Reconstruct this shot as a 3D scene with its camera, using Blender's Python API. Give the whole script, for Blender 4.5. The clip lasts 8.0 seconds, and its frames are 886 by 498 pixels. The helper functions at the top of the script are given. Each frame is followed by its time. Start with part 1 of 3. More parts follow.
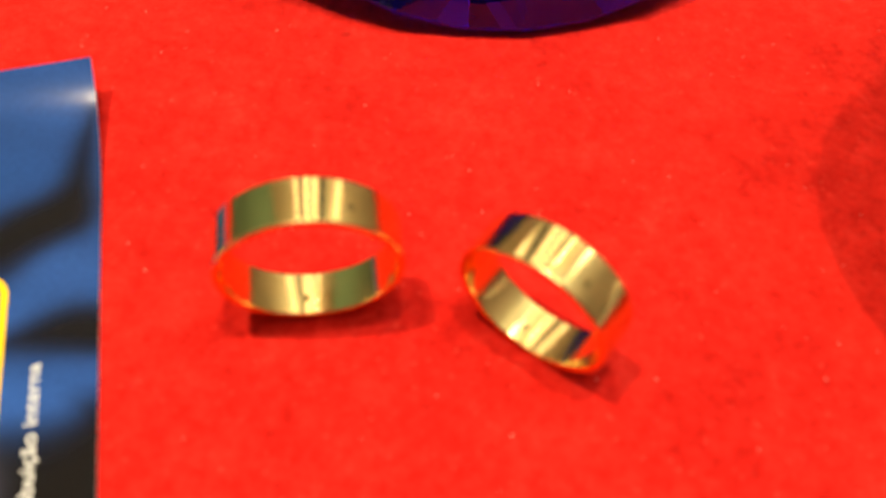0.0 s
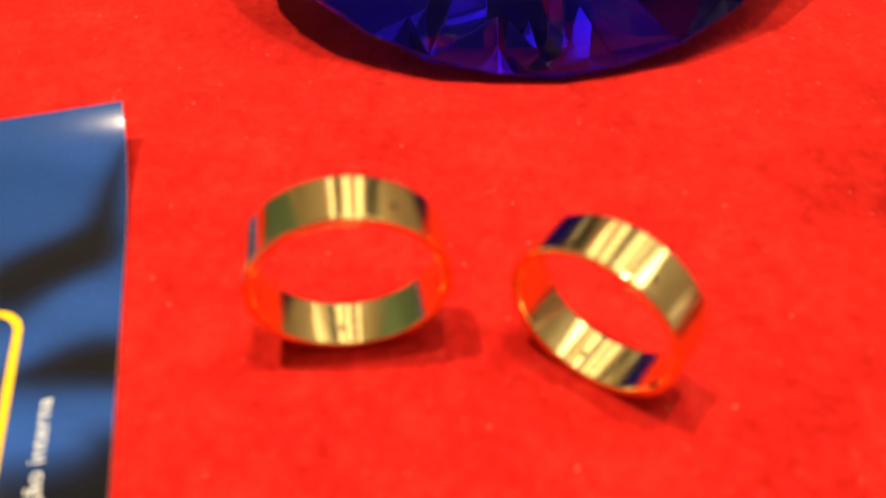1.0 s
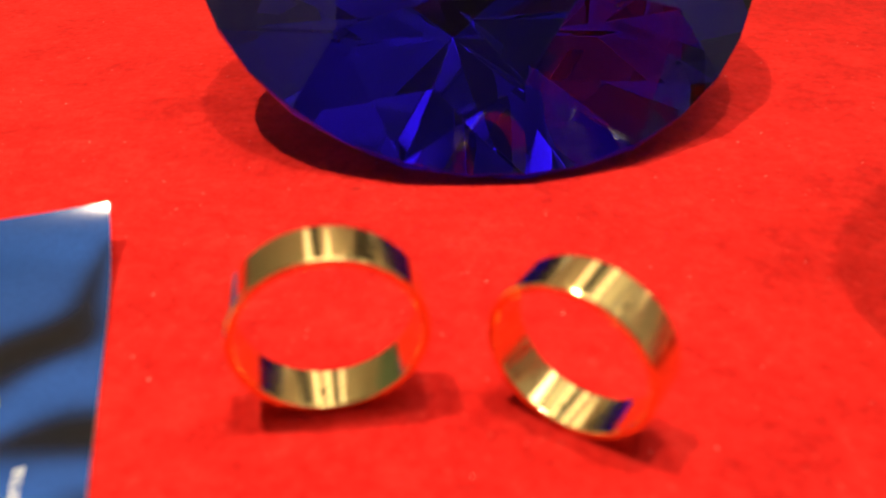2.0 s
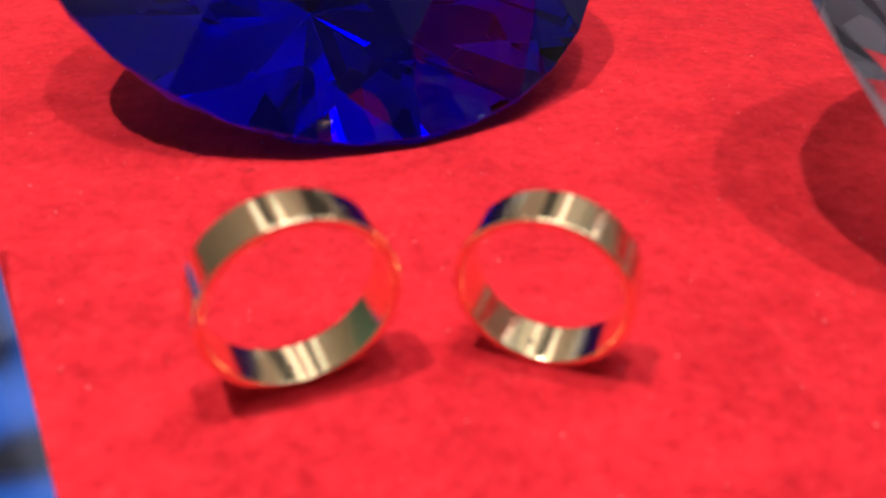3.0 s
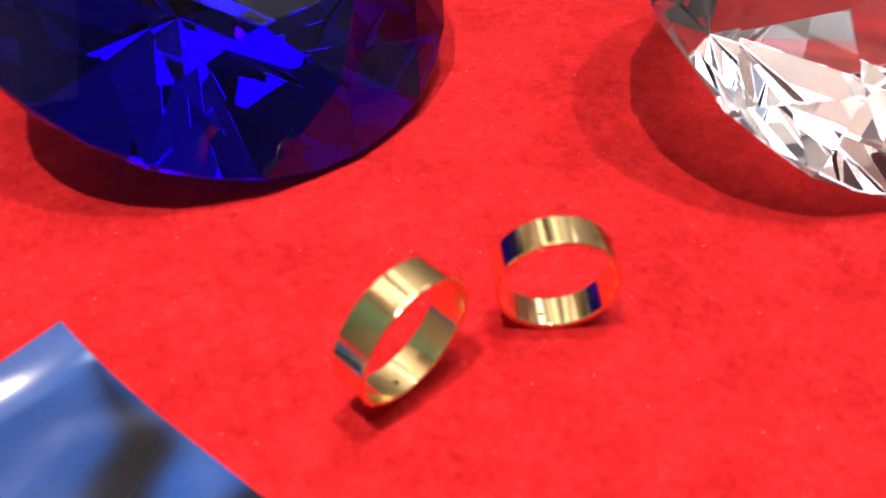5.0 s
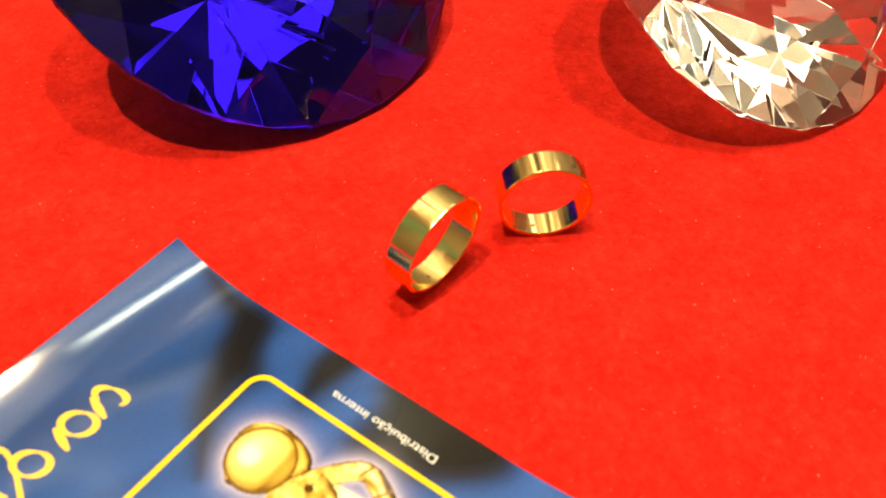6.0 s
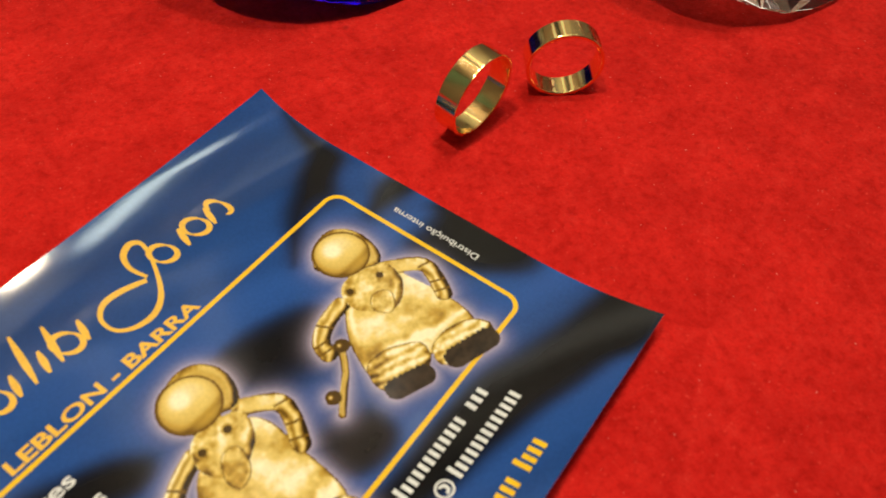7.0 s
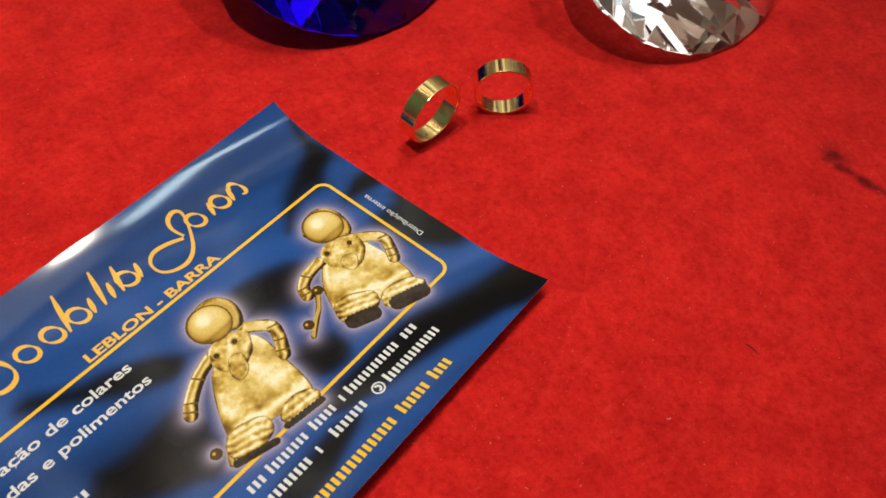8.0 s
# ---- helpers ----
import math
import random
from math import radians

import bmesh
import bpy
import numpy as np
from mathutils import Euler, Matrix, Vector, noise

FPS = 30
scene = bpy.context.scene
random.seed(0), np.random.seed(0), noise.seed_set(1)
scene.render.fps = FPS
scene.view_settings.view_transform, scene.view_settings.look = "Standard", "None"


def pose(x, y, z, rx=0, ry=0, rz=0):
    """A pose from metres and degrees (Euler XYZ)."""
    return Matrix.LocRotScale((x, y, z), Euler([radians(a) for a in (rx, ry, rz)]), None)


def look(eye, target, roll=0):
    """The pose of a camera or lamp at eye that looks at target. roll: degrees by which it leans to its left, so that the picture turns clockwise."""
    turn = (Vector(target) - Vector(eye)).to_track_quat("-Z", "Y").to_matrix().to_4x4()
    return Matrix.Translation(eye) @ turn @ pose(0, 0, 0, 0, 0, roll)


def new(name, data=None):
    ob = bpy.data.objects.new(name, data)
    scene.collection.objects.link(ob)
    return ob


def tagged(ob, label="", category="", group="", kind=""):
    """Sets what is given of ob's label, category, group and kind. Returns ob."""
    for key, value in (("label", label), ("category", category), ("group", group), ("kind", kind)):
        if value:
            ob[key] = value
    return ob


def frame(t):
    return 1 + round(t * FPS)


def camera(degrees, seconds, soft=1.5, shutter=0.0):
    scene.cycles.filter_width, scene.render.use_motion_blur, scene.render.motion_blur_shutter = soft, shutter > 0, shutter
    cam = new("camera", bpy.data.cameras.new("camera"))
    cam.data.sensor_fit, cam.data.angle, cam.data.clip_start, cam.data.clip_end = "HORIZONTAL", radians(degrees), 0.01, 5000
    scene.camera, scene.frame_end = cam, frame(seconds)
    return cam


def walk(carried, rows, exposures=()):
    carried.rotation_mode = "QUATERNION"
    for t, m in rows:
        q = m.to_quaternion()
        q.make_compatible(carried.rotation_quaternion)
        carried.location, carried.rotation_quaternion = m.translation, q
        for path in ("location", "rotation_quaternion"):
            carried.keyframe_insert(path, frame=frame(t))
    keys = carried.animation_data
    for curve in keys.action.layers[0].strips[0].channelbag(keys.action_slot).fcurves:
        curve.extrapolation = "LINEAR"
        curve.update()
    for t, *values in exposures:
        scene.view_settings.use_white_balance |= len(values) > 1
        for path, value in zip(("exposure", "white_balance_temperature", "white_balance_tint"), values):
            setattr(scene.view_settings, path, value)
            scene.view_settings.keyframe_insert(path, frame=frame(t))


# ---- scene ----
cam = camera(56.69, 8.0, soft=1.6)
cam.data.dof.use_dof, cam.data.dof.focus_distance, cam.data.dof.aperture_fstop = True, 0.225, 25.0
PATH = [
    (0, (0.01451, 0.02219, 0.08432), (0.01185, 0.07870, 0.00186), 2.51),
    (0.2, (0.01444, 0.02251, 0.08137), (0.01072, 0.08022, -0.00021), 1.58),
    (0.5, (0.01458, 0.02221, 0.07593), (0.01061, 0.08088, -0.00495), 1.14),
    (0.7, (0.01471, 0.02176, 0.07508), (0.00995, 0.08166, -0.00485), 0.08),
    (1, (0.01219, 0.01626, 0.07068), (0.00604, 0.08548, -0.00123), -0.42),
    (1.2, (0.01335, 0.01270, 0.06920), (0.00611, 0.08803, 0.00383), -0.76),
    (1.5, (0.01402, 0.00893, 0.06467), (0.00749, 0.08903, 0.00517), -1.05),
    (1.7, (0.01343, 0.00719, 0.06394), (0.00815, 0.08927, 0.00707), -0.93),
    (2.8, (0.00415, 0.00377, 0.05828), (0.01375, 0.08755, 0.00454), -1.09),
    (3, (-0.00322, 0.00459, 0.05848), (0.01623, 0.08565, 0.00325), 0.60),
    (3.5, (-0.01550, 0.00795, 0.06263), (0.01513, 0.08375, 0.00505), 2.57),
    (4, (-0.02484, 0.01241, 0.06834), (0.01419, 0.08097, 0.00689), 3.25),
    (4.5, (-0.03163, 0.01267, 0.07826), (0.01136, 0.07468, 0.01263), 2.40),
    (4.7, (-0.03694, 0.01187, 0.08345), (0.00818, 0.07237, 0.01786), 3.11),
    (5.8, (-0.06132, -0.00375, 0.11459), (-0.01640, 0.04921, 0.04264), 3.41),
    (6, (-0.06893, -0.00992, 0.11842), (-0.02434, 0.04243, 0.04582), 3.36),
    (6.5, (-0.08951, -0.02242, 0.12280), (-0.04711, 0.02731, 0.04712), 3.76),
    (7, (-0.09874, -0.03336, 0.13158), (-0.05784, 0.01351, 0.05328), 4.55),
    (7.5, (-0.10833, -0.05613, 0.15873), (-0.06933, -0.00840, 0.07998), 3.88),
    (8, (-0.10847, -0.07685, 0.17947), (-0.07101, -0.02876, 0.10020), 4.73),
]
walk(cam, [(t, look(eye, target, roll)) for t, eye, target, roll in PATH], ((0, -0.74, 7900, 6), (1.7, -0.74, 7900, 6), (2.8, -0.83, 4850, 26), (4.7, -0.83, 4850, 26), (5.8, -0.62, 8800, 2), (6.2, -0.66, 8800, 2),
     (6.5, -1.30, 7600, 4), (7, -1.69, 7000, 5), (8, -1.73, 6200, 7)))

# ---- light ----
world = bpy.data.worlds.new("world")
scene.world = world
world.use_nodes = True
world.node_tree.nodes["Background"].inputs[0].default_value = (0.9, 0.8, 0.65, 1)
world.node_tree.nodes["Background"].inputs[1].default_value = 0.02


def spot_bulb(x, y, z, watts, size, aim, degrees, colour=(1.0, 0.86, 0.68)):
    lamp = bpy.data.lights.new("spot_bulb", "SPOT")
    lamp.energy, lamp.shadow_soft_size, lamp.color = watts, size, colour
    lamp.spot_size, lamp.spot_blend = radians(degrees), 1.0
    new("spot_bulb", lamp).matrix_world = look((x, y, z), aim)


spot_bulb(0.055, 0.105, 0.80, 22.2, 0.010, (-0.05, 0.09, 0), 43)
spot_bulb(-0.21, 0.095, 0.80, 43.6, 0.010, (-0.05, 0.09, 0), 43)


# ---- materials ----
def shader(name, colour=(0.5, 0.5, 0.5), rough=0.5, metal=0.0, **more):
    m = bpy.data.materials.new(name)
    m.use_nodes = True
    b = m.node_tree.nodes["Principled BSDF"]
    b.inputs["Base Color"].default_value = (*colour, 1)
    b.inputs["Roughness"].default_value = rough
    b.inputs["Metallic"].default_value = metal
    for key, value in more.items():
        b.inputs[key.replace("_", " ")].default_value = value
    return m, m.node_tree.nodes, m.node_tree.links, b


def noise_node(nodes, links, scale, detail=3.0, rough=0.6, vector=None):
    n = nodes.new("ShaderNodeTexNoise")
    n.inputs["Scale"].default_value, n.inputs["Detail"].default_value, n.inputs["Roughness"].default_value = scale, detail, rough
    if vector is None:
        c = nodes.new("ShaderNodeTexCoord")
        vector = c.outputs["Object"]
    links.new(vector, n.inputs["Vector"])
    return n


def ramp(nodes, links, source, stops):
    r = nodes.new("ShaderNodeValToRGB")
    while len(r.color_ramp.elements) < len(stops):
        r.color_ramp.elements.new(0.5)
    for e, (at, colour) in zip(r.color_ramp.elements, stops):
        e.position, e.color = at, (*colour, 1)
    links.new(source, r.inputs[0])
    return r


def mixed(nodes, links, kind, factor, a, b):
    m = nodes.new("ShaderNodeMix")
    m.data_type, m.blend_type = "RGBA", kind
    for value, socket in ((factor, m.inputs[0]), (a, m.inputs[6]), (b, m.inputs[7])):
        if isinstance(value, (int, float)):
            socket.default_value = value
        elif isinstance(value, tuple):
            socket.default_value = (*value, 1)
        else:
            links.new(value, socket)
    return m.outputs[2]


def felt():
    m, nodes, links, b = shader("red_felt", rough=0.95)
    pile = noise_node(nodes, links, 2600, 3)
    tuft = noise_node(nodes, links, 520, 4, 0.7)
    blot = noise_node(nodes, links, 55, 4, 0.6)
    base = ramp(nodes, links, blot.outputs["Fac"], [(0.3, (0.49, 0.0098, 0.0084)), (0.7, (0.68, 0.0172, 0.0140))]).outputs[0]
    fine = ramp(nodes, links, tuft.outputs["Fac"], [(0.27, (0.72, 0.54, 0.54)), (0.5, (1, 1, 1)), (0.73, (1.06, 1.6, 1.55))]).outputs[0]
    hair = ramp(nodes, links, pile.outputs["Fac"], [(0.28, (0.58, 0.52, 0.52)), (0.5, (0.97, 0.97, 0.97)), (0.72, (1.08, 1.5, 1.45))]).outputs[0]
    colour = mixed(nodes, links, "MULTIPLY", 1.0, base, fine)
    colour = mixed(nodes, links, "MULTIPLY", 0.5, colour, hair)
    clump = noise_node(nodes, links, 190, 3, 0.55)
    matted = ramp(nodes, links, clump.outputs["Fac"], [(0.32, (0.88, 0.79, 0.79)), (0.53, (1, 1, 1)), (0.73, (1.05, 1.4, 1.35))]).outputs[0]
    colour = mixed(nodes, links, "MULTIPLY", 1.0, colour, matted)
    fleck = noise_node(nodes, links, 1150, 2, 0.5)
    tips = ramp(nodes, links, fleck.outputs["Fac"], [(0.66, (0, 0, 0)), (0.84, (1, 1, 1))]).outputs[0]
    colour = mixed(nodes, links, "MIX", tips, colour, (0.76, 0.070, 0.052))
    coord = nodes.new("ShaderNodeTexCoord")
    ragged = noise_node(nodes, links, 160, 3)
    for place, size, tint in ((( 0.1017, -0.0020, 0), 0.0082, (0.20, 0.3, 0.4)), ((0.0985, -0.0062, 0), 0.0032, (0.3, 0.4, 0.5)), ((-0.006, 0.118, 0), 0.0016, (0.5, 0.5, 0.5)),
                              *(((0.0995 + 0.0004 * k, -0.0080 - 0.0022 * k, 0), 0.0034, (0.32, 0.4, 0.5)) for k in range(8))):
        far = nodes.new("ShaderNodeVectorMath")
        far.operation = "DISTANCE"
        links.new(coord.outputs["Object"], far.inputs[0])
        far.inputs[1].default_value = place
        wobble = nodes.new("ShaderNodeMath")
        wobble.operation = "MULTIPLY_ADD"
        links.new(ragged.outputs["Fac"], wobble.inputs[0])
        wobble.inputs[1].default_value = -size * 1.2
        links.new(far.outputs["Value"], wobble.inputs[2])
        spot = nodes.new("ShaderNodeMapRange")
        spot.interpolation_type = "SMOOTHSTEP"
        links.new(wobble.outputs[0], spot.inputs[0])
        spot.inputs[1].default_value, spot.inputs[2].default_value = -0.75 * size, 0.35 * size
        spot.inputs[3].default_value, spot.inputs[4].default_value = 1.0, 0.0
        colour = mixed(nodes, links, "MULTIPLY", spot.outputs[0], colour, tint)
    links.new(colour, b.inputs["Base Color"])
    b.inputs["Sheen Weight"].default_value = 0.12
    b.inputs["Sheen Roughness"].default_value = 0.5
    b.inputs["Sheen Tint"].default_value = (1.0, 0.25, 0.2, 1)
    b.inputs["Specular IOR Level"].default_value = 0.1
    rise = nodes.new("ShaderNodeMath")
    rise.operation = "MULTIPLY_ADD"
    links.new(tuft.outputs["Fac"], rise.inputs[0])
    rise.inputs[1].default_value = 1.6
    links.new(pile.outputs["Fac"], rise.inputs[2])
    bump = nodes.new("ShaderNodeBump")
    bump.inputs["Strength"].default_value, bump.inputs["Distance"].default_value = 0.7, 0.0004
    links.new(rise.outputs[0], bump.inputs["Height"])
    links.new(bump.outputs[0], b.inputs["Normal"])
    return m


def gold(name, colour, rough):
    m, nodes, links, b = shader(name, colour, rough, 1.0)
    n = noise_node(nodes, links, 900, 3)
    s = noise_node(nodes, links, 160, 2)
    r = nodes.new("ShaderNodeMapRange")
    r.inputs[3].default_value, r.inputs[4].default_value = rough * 0.7, rough * 1.5
    links.new(s.outputs["Fac"], r.inputs[0])
    links.new(r.outputs[0], b.inputs["Roughness"])
    bump = nodes.new("ShaderNodeBump")
    bump.inputs["Strength"].default_value, bump.inputs["Distance"].default_value = 0.05, 0.00003
    links.new(n.outputs["Fac"], bump.inputs["Height"])
    links.new(bump.outputs[0], b.inputs["Normal"])
    return m


def glass(name, colour, ior, rough, clarity=1.0):
    m, nodes, links, b = shader(name, colour, rough, 0.0, Transmission_Weight=clarity, IOR=ior)
    return m


def print_layer(name):
    """Printed colours of the flyer, under a clear gloss."""
    m, nodes, links, b = shader(name, rough=0.3)
    a = nodes.new("ShaderNodeVertexColor")
    a.layer_name = "print"
    grain = noise_node(nodes, links, 1500, 2)
    tone = ramp(nodes, links, grain.outputs["Fac"], [(0.3, (0.88, 0.88, 0.88)), (0.7, (1, 1, 1))]).outputs[0]
    links.new(mixed(nodes, links, "MULTIPLY", 1.0, a.outputs["Color"], tone), b.inputs["Base Color"])
    gloss(nodes, links, b)
    return m


def gloss(nodes, links, b):
    b.inputs["Roughness"].default_value = 0.10
    b.inputs["Specular IOR Level"].default_value = 0.30
    wave = noise_node(nodes, links, 150, 6, 0.75)
    bump = nodes.new("ShaderNodeBump")
    bump.inputs["Strength"].default_value, bump.inputs["Distance"].default_value = 0.06, 0.0002
    links.new(wave.outputs["Fac"], bump.inputs["Height"])
    links.new(bump.outputs[0], b.inputs["Normal"])


def ink(name, colour):
    m, nodes, links, b = shader(name, colour, 0.3)
    n = noise_node(nodes, links, 1800, 2)
    t = ramp(nodes, links, n.outputs["Fac"], [(0.3, tuple(0.82 * c for c in colour)), (0.7, colour)])
    links.new(t.outputs[0], b.inputs["Base Color"])
    gloss(nodes, links, b)
    return m


def plaster(name, colour):
    m, nodes, links, b = shader(name, colour, 0.8)
    n = noise_node(nodes, links, 6, 4)
    t = ramp(nodes, links, n.outputs["Fac"], [(0.3, tuple(0.85 * c for c in colour)), (0.7, colour)])
    links.new(t.outputs[0], b.inputs["Base Color"])
    return m


FELT = felt()
GOLD = gold("polished_yellow_gold", (0.97, 0.74, 0.32), 0.12)
BLUE_GLASS = glass("cobalt_blue_glass", (0.0070, 0.0008, 0.52), 1.52, 0.0)
CLEAR_GLASS = glass("clear_crystal", (0.998, 0.970, 0.945), 1.55, 0.012, 0.985)
PRINT = print_layer("printed_paper")
PAPER, *_ = shader("white_paper", (0.75, 0.75, 0.73), 0.6)
YELLOW_INK = ink("yellow_ink", (0.95, 0.58, 0.03))
AMBER_INK = ink("amber_ink", (0.93, 0.56, 0.09))
WHITE_INK = ink("white_ink", (0.78, 0.80, 0.80))
CREAM = plaster("cream_plaster", (0.72, 0.62, 0.48))
DIM = plaster("dark_grey_paint", (0.07, 0.065, 0.06))
# Glow of the unseen wall tubes, mirrored as bright stripes in the rings.
TUBE, _, _, tube_shader = shader("reflection_tube", (0.9, 0.9, 0.9), 0.4)
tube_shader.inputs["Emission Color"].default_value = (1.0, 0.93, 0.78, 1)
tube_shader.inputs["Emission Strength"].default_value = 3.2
# Glowing white for unseen panels and bulbs that are added for reflections.
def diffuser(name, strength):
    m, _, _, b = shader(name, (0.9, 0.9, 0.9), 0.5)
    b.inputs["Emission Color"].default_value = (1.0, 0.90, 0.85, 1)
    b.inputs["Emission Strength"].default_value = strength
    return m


PANEL = diffuser("added_panel_glow", 6.5)
HOT_BULB = diffuser("glint_bulb", 150.0)
# Cool glow put in for the bright band along the flyer's edge.
STRIP, _, _, strip_shader = shader("glare_tube", (0.9, 0.9, 0.9), 0.5)
strip_shader.inputs["Emission Color"].default_value = (0.80, 0.95, 1.0, 1)
strip_shader.inputs["Emission Strength"].default_value = 95.0
BEIGE = plaster("beige_paint", (0.70, 0.55, 0.43))
TAN = plaster("tan_paint", (0.50, 0.41, 0.30))
PALE = plaster("greige_paint", (0.50, 0.45, 0.39))
BROWN = plaster("dark_brown_paint", (0.10, 0.08, 0.065))
GREEN = plaster("dull_green_paint", (0.17, 0.32, 0.24))
STAMP = gold("worn_gold_stamp", (0.35, 0.25, 0.10), 0.4)
LINT, *_ = shader("pale_lint", (0.62, 0.26, 0.20), 0.9)
DARK_LINT, *_ = shader("dark_lint", (0.09, 0.012, 0.010), 0.95)


# ---- building ----
def part(name, bm, material, parent=None, label="", smooth=False, sharp=32):
    me = bpy.data.meshes.new(name)
    bm.to_mesh(me)
    bm.free()
    me.materials.append(material)
    if smooth:
        me.polygons.foreach_set("use_smooth", [True] * len(me.polygons))
        me.set_sharp_from_angle(angle=radians(sharp))
    ob = new(name, me)
    ob.parent = parent
    if label:
        tagged(ob, label)
    return ob


def box(name, x0, y0, z0, x1, y1, z1, material, label, category):
    bm = bmesh.new()
    bmesh.ops.create_cube(bm, size=1, matrix=Matrix.LocRotScale(((x0 + x1) / 2, (y0 + y1) / 2, (z0 + z1) / 2), None, (x1 - x0, y1 - y0, z1 - z0)))
    return tagged(part(name, bm, material), label, category, kind="structure")


# ---- the room that closes the place, unseen; its tones are set for the reflections ----
box("wall_north", -1.2, 1.0, -0.8, 1.2, 1.1, 2.2, CREAM, "plain cream plastered wall behind the table", "wall")
# Kept dark so that the blue gem's facets mirror no grey veil.
box("wall_south", -1.2, -1.4, -0.8, 1.2, -1.3, 2.2, BROWN, "plain dark brown wall facing the table", "wall")
box("wall_east", 1.2, -1.4, -0.8, 1.3, 1.1, 2.2, PALE, "plain greige painted wall beside the table", "wall")
box("wall_west", -1.3, -1.4, -0.8, -1.2, 1.1, 2.2, TAN, "plain tan painted wall beside the table", "wall")
# Unseen uprights, added so the rings mirror a green patch and dark stripes.
box("trim", -1.2, 0.40, -0.8, -1.17, 0.93, 2.2, GREEN, "dull green upright added unseen on the tan wall for ring reflections", "trim")
box("trim", 0.24, 0.97, -0.8, 0.40, 1.0, 2.2, DIM, "dark grey upright added unseen on the cream wall for ring stripes", "trim")
box("trim", -0.30, 0.97, -0.8, -0.20, 1.0, 2.2, DIM, "narrow dark upright added unseen on the cream wall for ring stripes", "trim")
box("ceiling", -1.3, -1.4, 2.2, 1.3, 1.1, 2.3, BEIGE, "plain beige painted ceiling", "ceiling")
box("floor", -1.3, -1.4, -0.9, 1.3, 1.1, -0.8, DIM, "plain dark floor under the table", "floor")


def mirrored_tube(x, z, height):
    """An upright lit tube on a wall bracket, added unseen; only the rings and gems mirror it."""
    top = tagged(new("mirrored_tube"), "unseen upright lit tube added on the cream wall for ring reflections", "wall lamp", "wall lamps")
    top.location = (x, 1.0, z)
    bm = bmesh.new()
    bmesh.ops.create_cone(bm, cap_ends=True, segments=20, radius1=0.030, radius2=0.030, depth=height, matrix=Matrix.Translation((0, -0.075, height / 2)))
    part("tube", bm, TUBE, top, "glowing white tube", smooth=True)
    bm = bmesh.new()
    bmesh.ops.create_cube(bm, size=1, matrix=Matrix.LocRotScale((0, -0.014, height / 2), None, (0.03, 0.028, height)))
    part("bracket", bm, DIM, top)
    # Tiny hot bulb, put in to spark glints on the ring rims.
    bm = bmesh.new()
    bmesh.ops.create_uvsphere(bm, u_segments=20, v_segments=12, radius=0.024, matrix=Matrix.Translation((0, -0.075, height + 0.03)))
    part("bulb", bm, HOT_BULB, top, "small bright bulb added for glints on the rings", smooth=True)


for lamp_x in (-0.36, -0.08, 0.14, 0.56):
    mirrored_tube(lamp_x, 0.7, 1.3)


def gem_glow_panel(x0, y0, x1, y1, glow):
    """A flat glowing ceiling panel, unseen, added to whiten facets; the gems and the flyer mirror it."""
    top = tagged(new("gem_glow_panel"), "unseen glowing white panel in a grey ceiling frame, added for gem reflections", "ceiling lamp")
    top.location = ((x0 + x1) / 2, (y0 + y1) / 2, 2.2)
    w, d = (x1 - x0) / 2, (y1 - y0) / 2
    bm = bmesh.new()
    bmesh.ops.create_cube(bm, size=1, matrix=Matrix.LocRotScale((0, 0, -0.02), None, (2 * w, 2 * d, 0.02)))
    part("diffuser", bm, glow, top, "glowing white face of the added panel")
    bm = bmesh.new()
    for x, y, a, b in ((0, d + 0.01, 2 * w + 0.04, 0.02), (0, -d - 0.01, 2 * w + 0.04, 0.02), (w + 0.01, 0, 0.02, 2 * d), (-w - 0.01, 0, 0.02, 2 * d)):
        bmesh.ops.create_cube(bm, size=1, matrix=Matrix.LocRotScale((x, y, -0.02), None, (a, b, 0.036)))
    part("frame", bm, DIM, top)


gem_glow_panel(-0.45, -0.42, 0.85, 0.54, PANEL)


def east_glow_panel(y0, z0, y1, z1):
    """A shallow unseen glowing box, added on the east wall to brighten gem facets and rings."""
    top = tagged(new("east_glow_panel"), "unseen upright glowing panel added on the wall for gem and ring reflections", "light box")
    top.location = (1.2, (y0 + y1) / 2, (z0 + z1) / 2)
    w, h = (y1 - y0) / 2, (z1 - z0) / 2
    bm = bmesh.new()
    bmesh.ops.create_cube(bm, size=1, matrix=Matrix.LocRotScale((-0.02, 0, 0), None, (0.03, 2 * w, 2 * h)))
    part("diffuser", bm, PANEL, top, "glowing white face of the added panel")
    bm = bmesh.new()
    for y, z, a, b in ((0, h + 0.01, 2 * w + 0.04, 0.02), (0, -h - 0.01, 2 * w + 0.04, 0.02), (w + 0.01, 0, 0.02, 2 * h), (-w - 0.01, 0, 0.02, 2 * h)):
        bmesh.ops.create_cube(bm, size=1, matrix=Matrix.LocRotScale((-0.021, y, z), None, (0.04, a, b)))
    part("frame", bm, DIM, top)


east_glow_panel(0.42, 1.1, 0.66, 1.75)


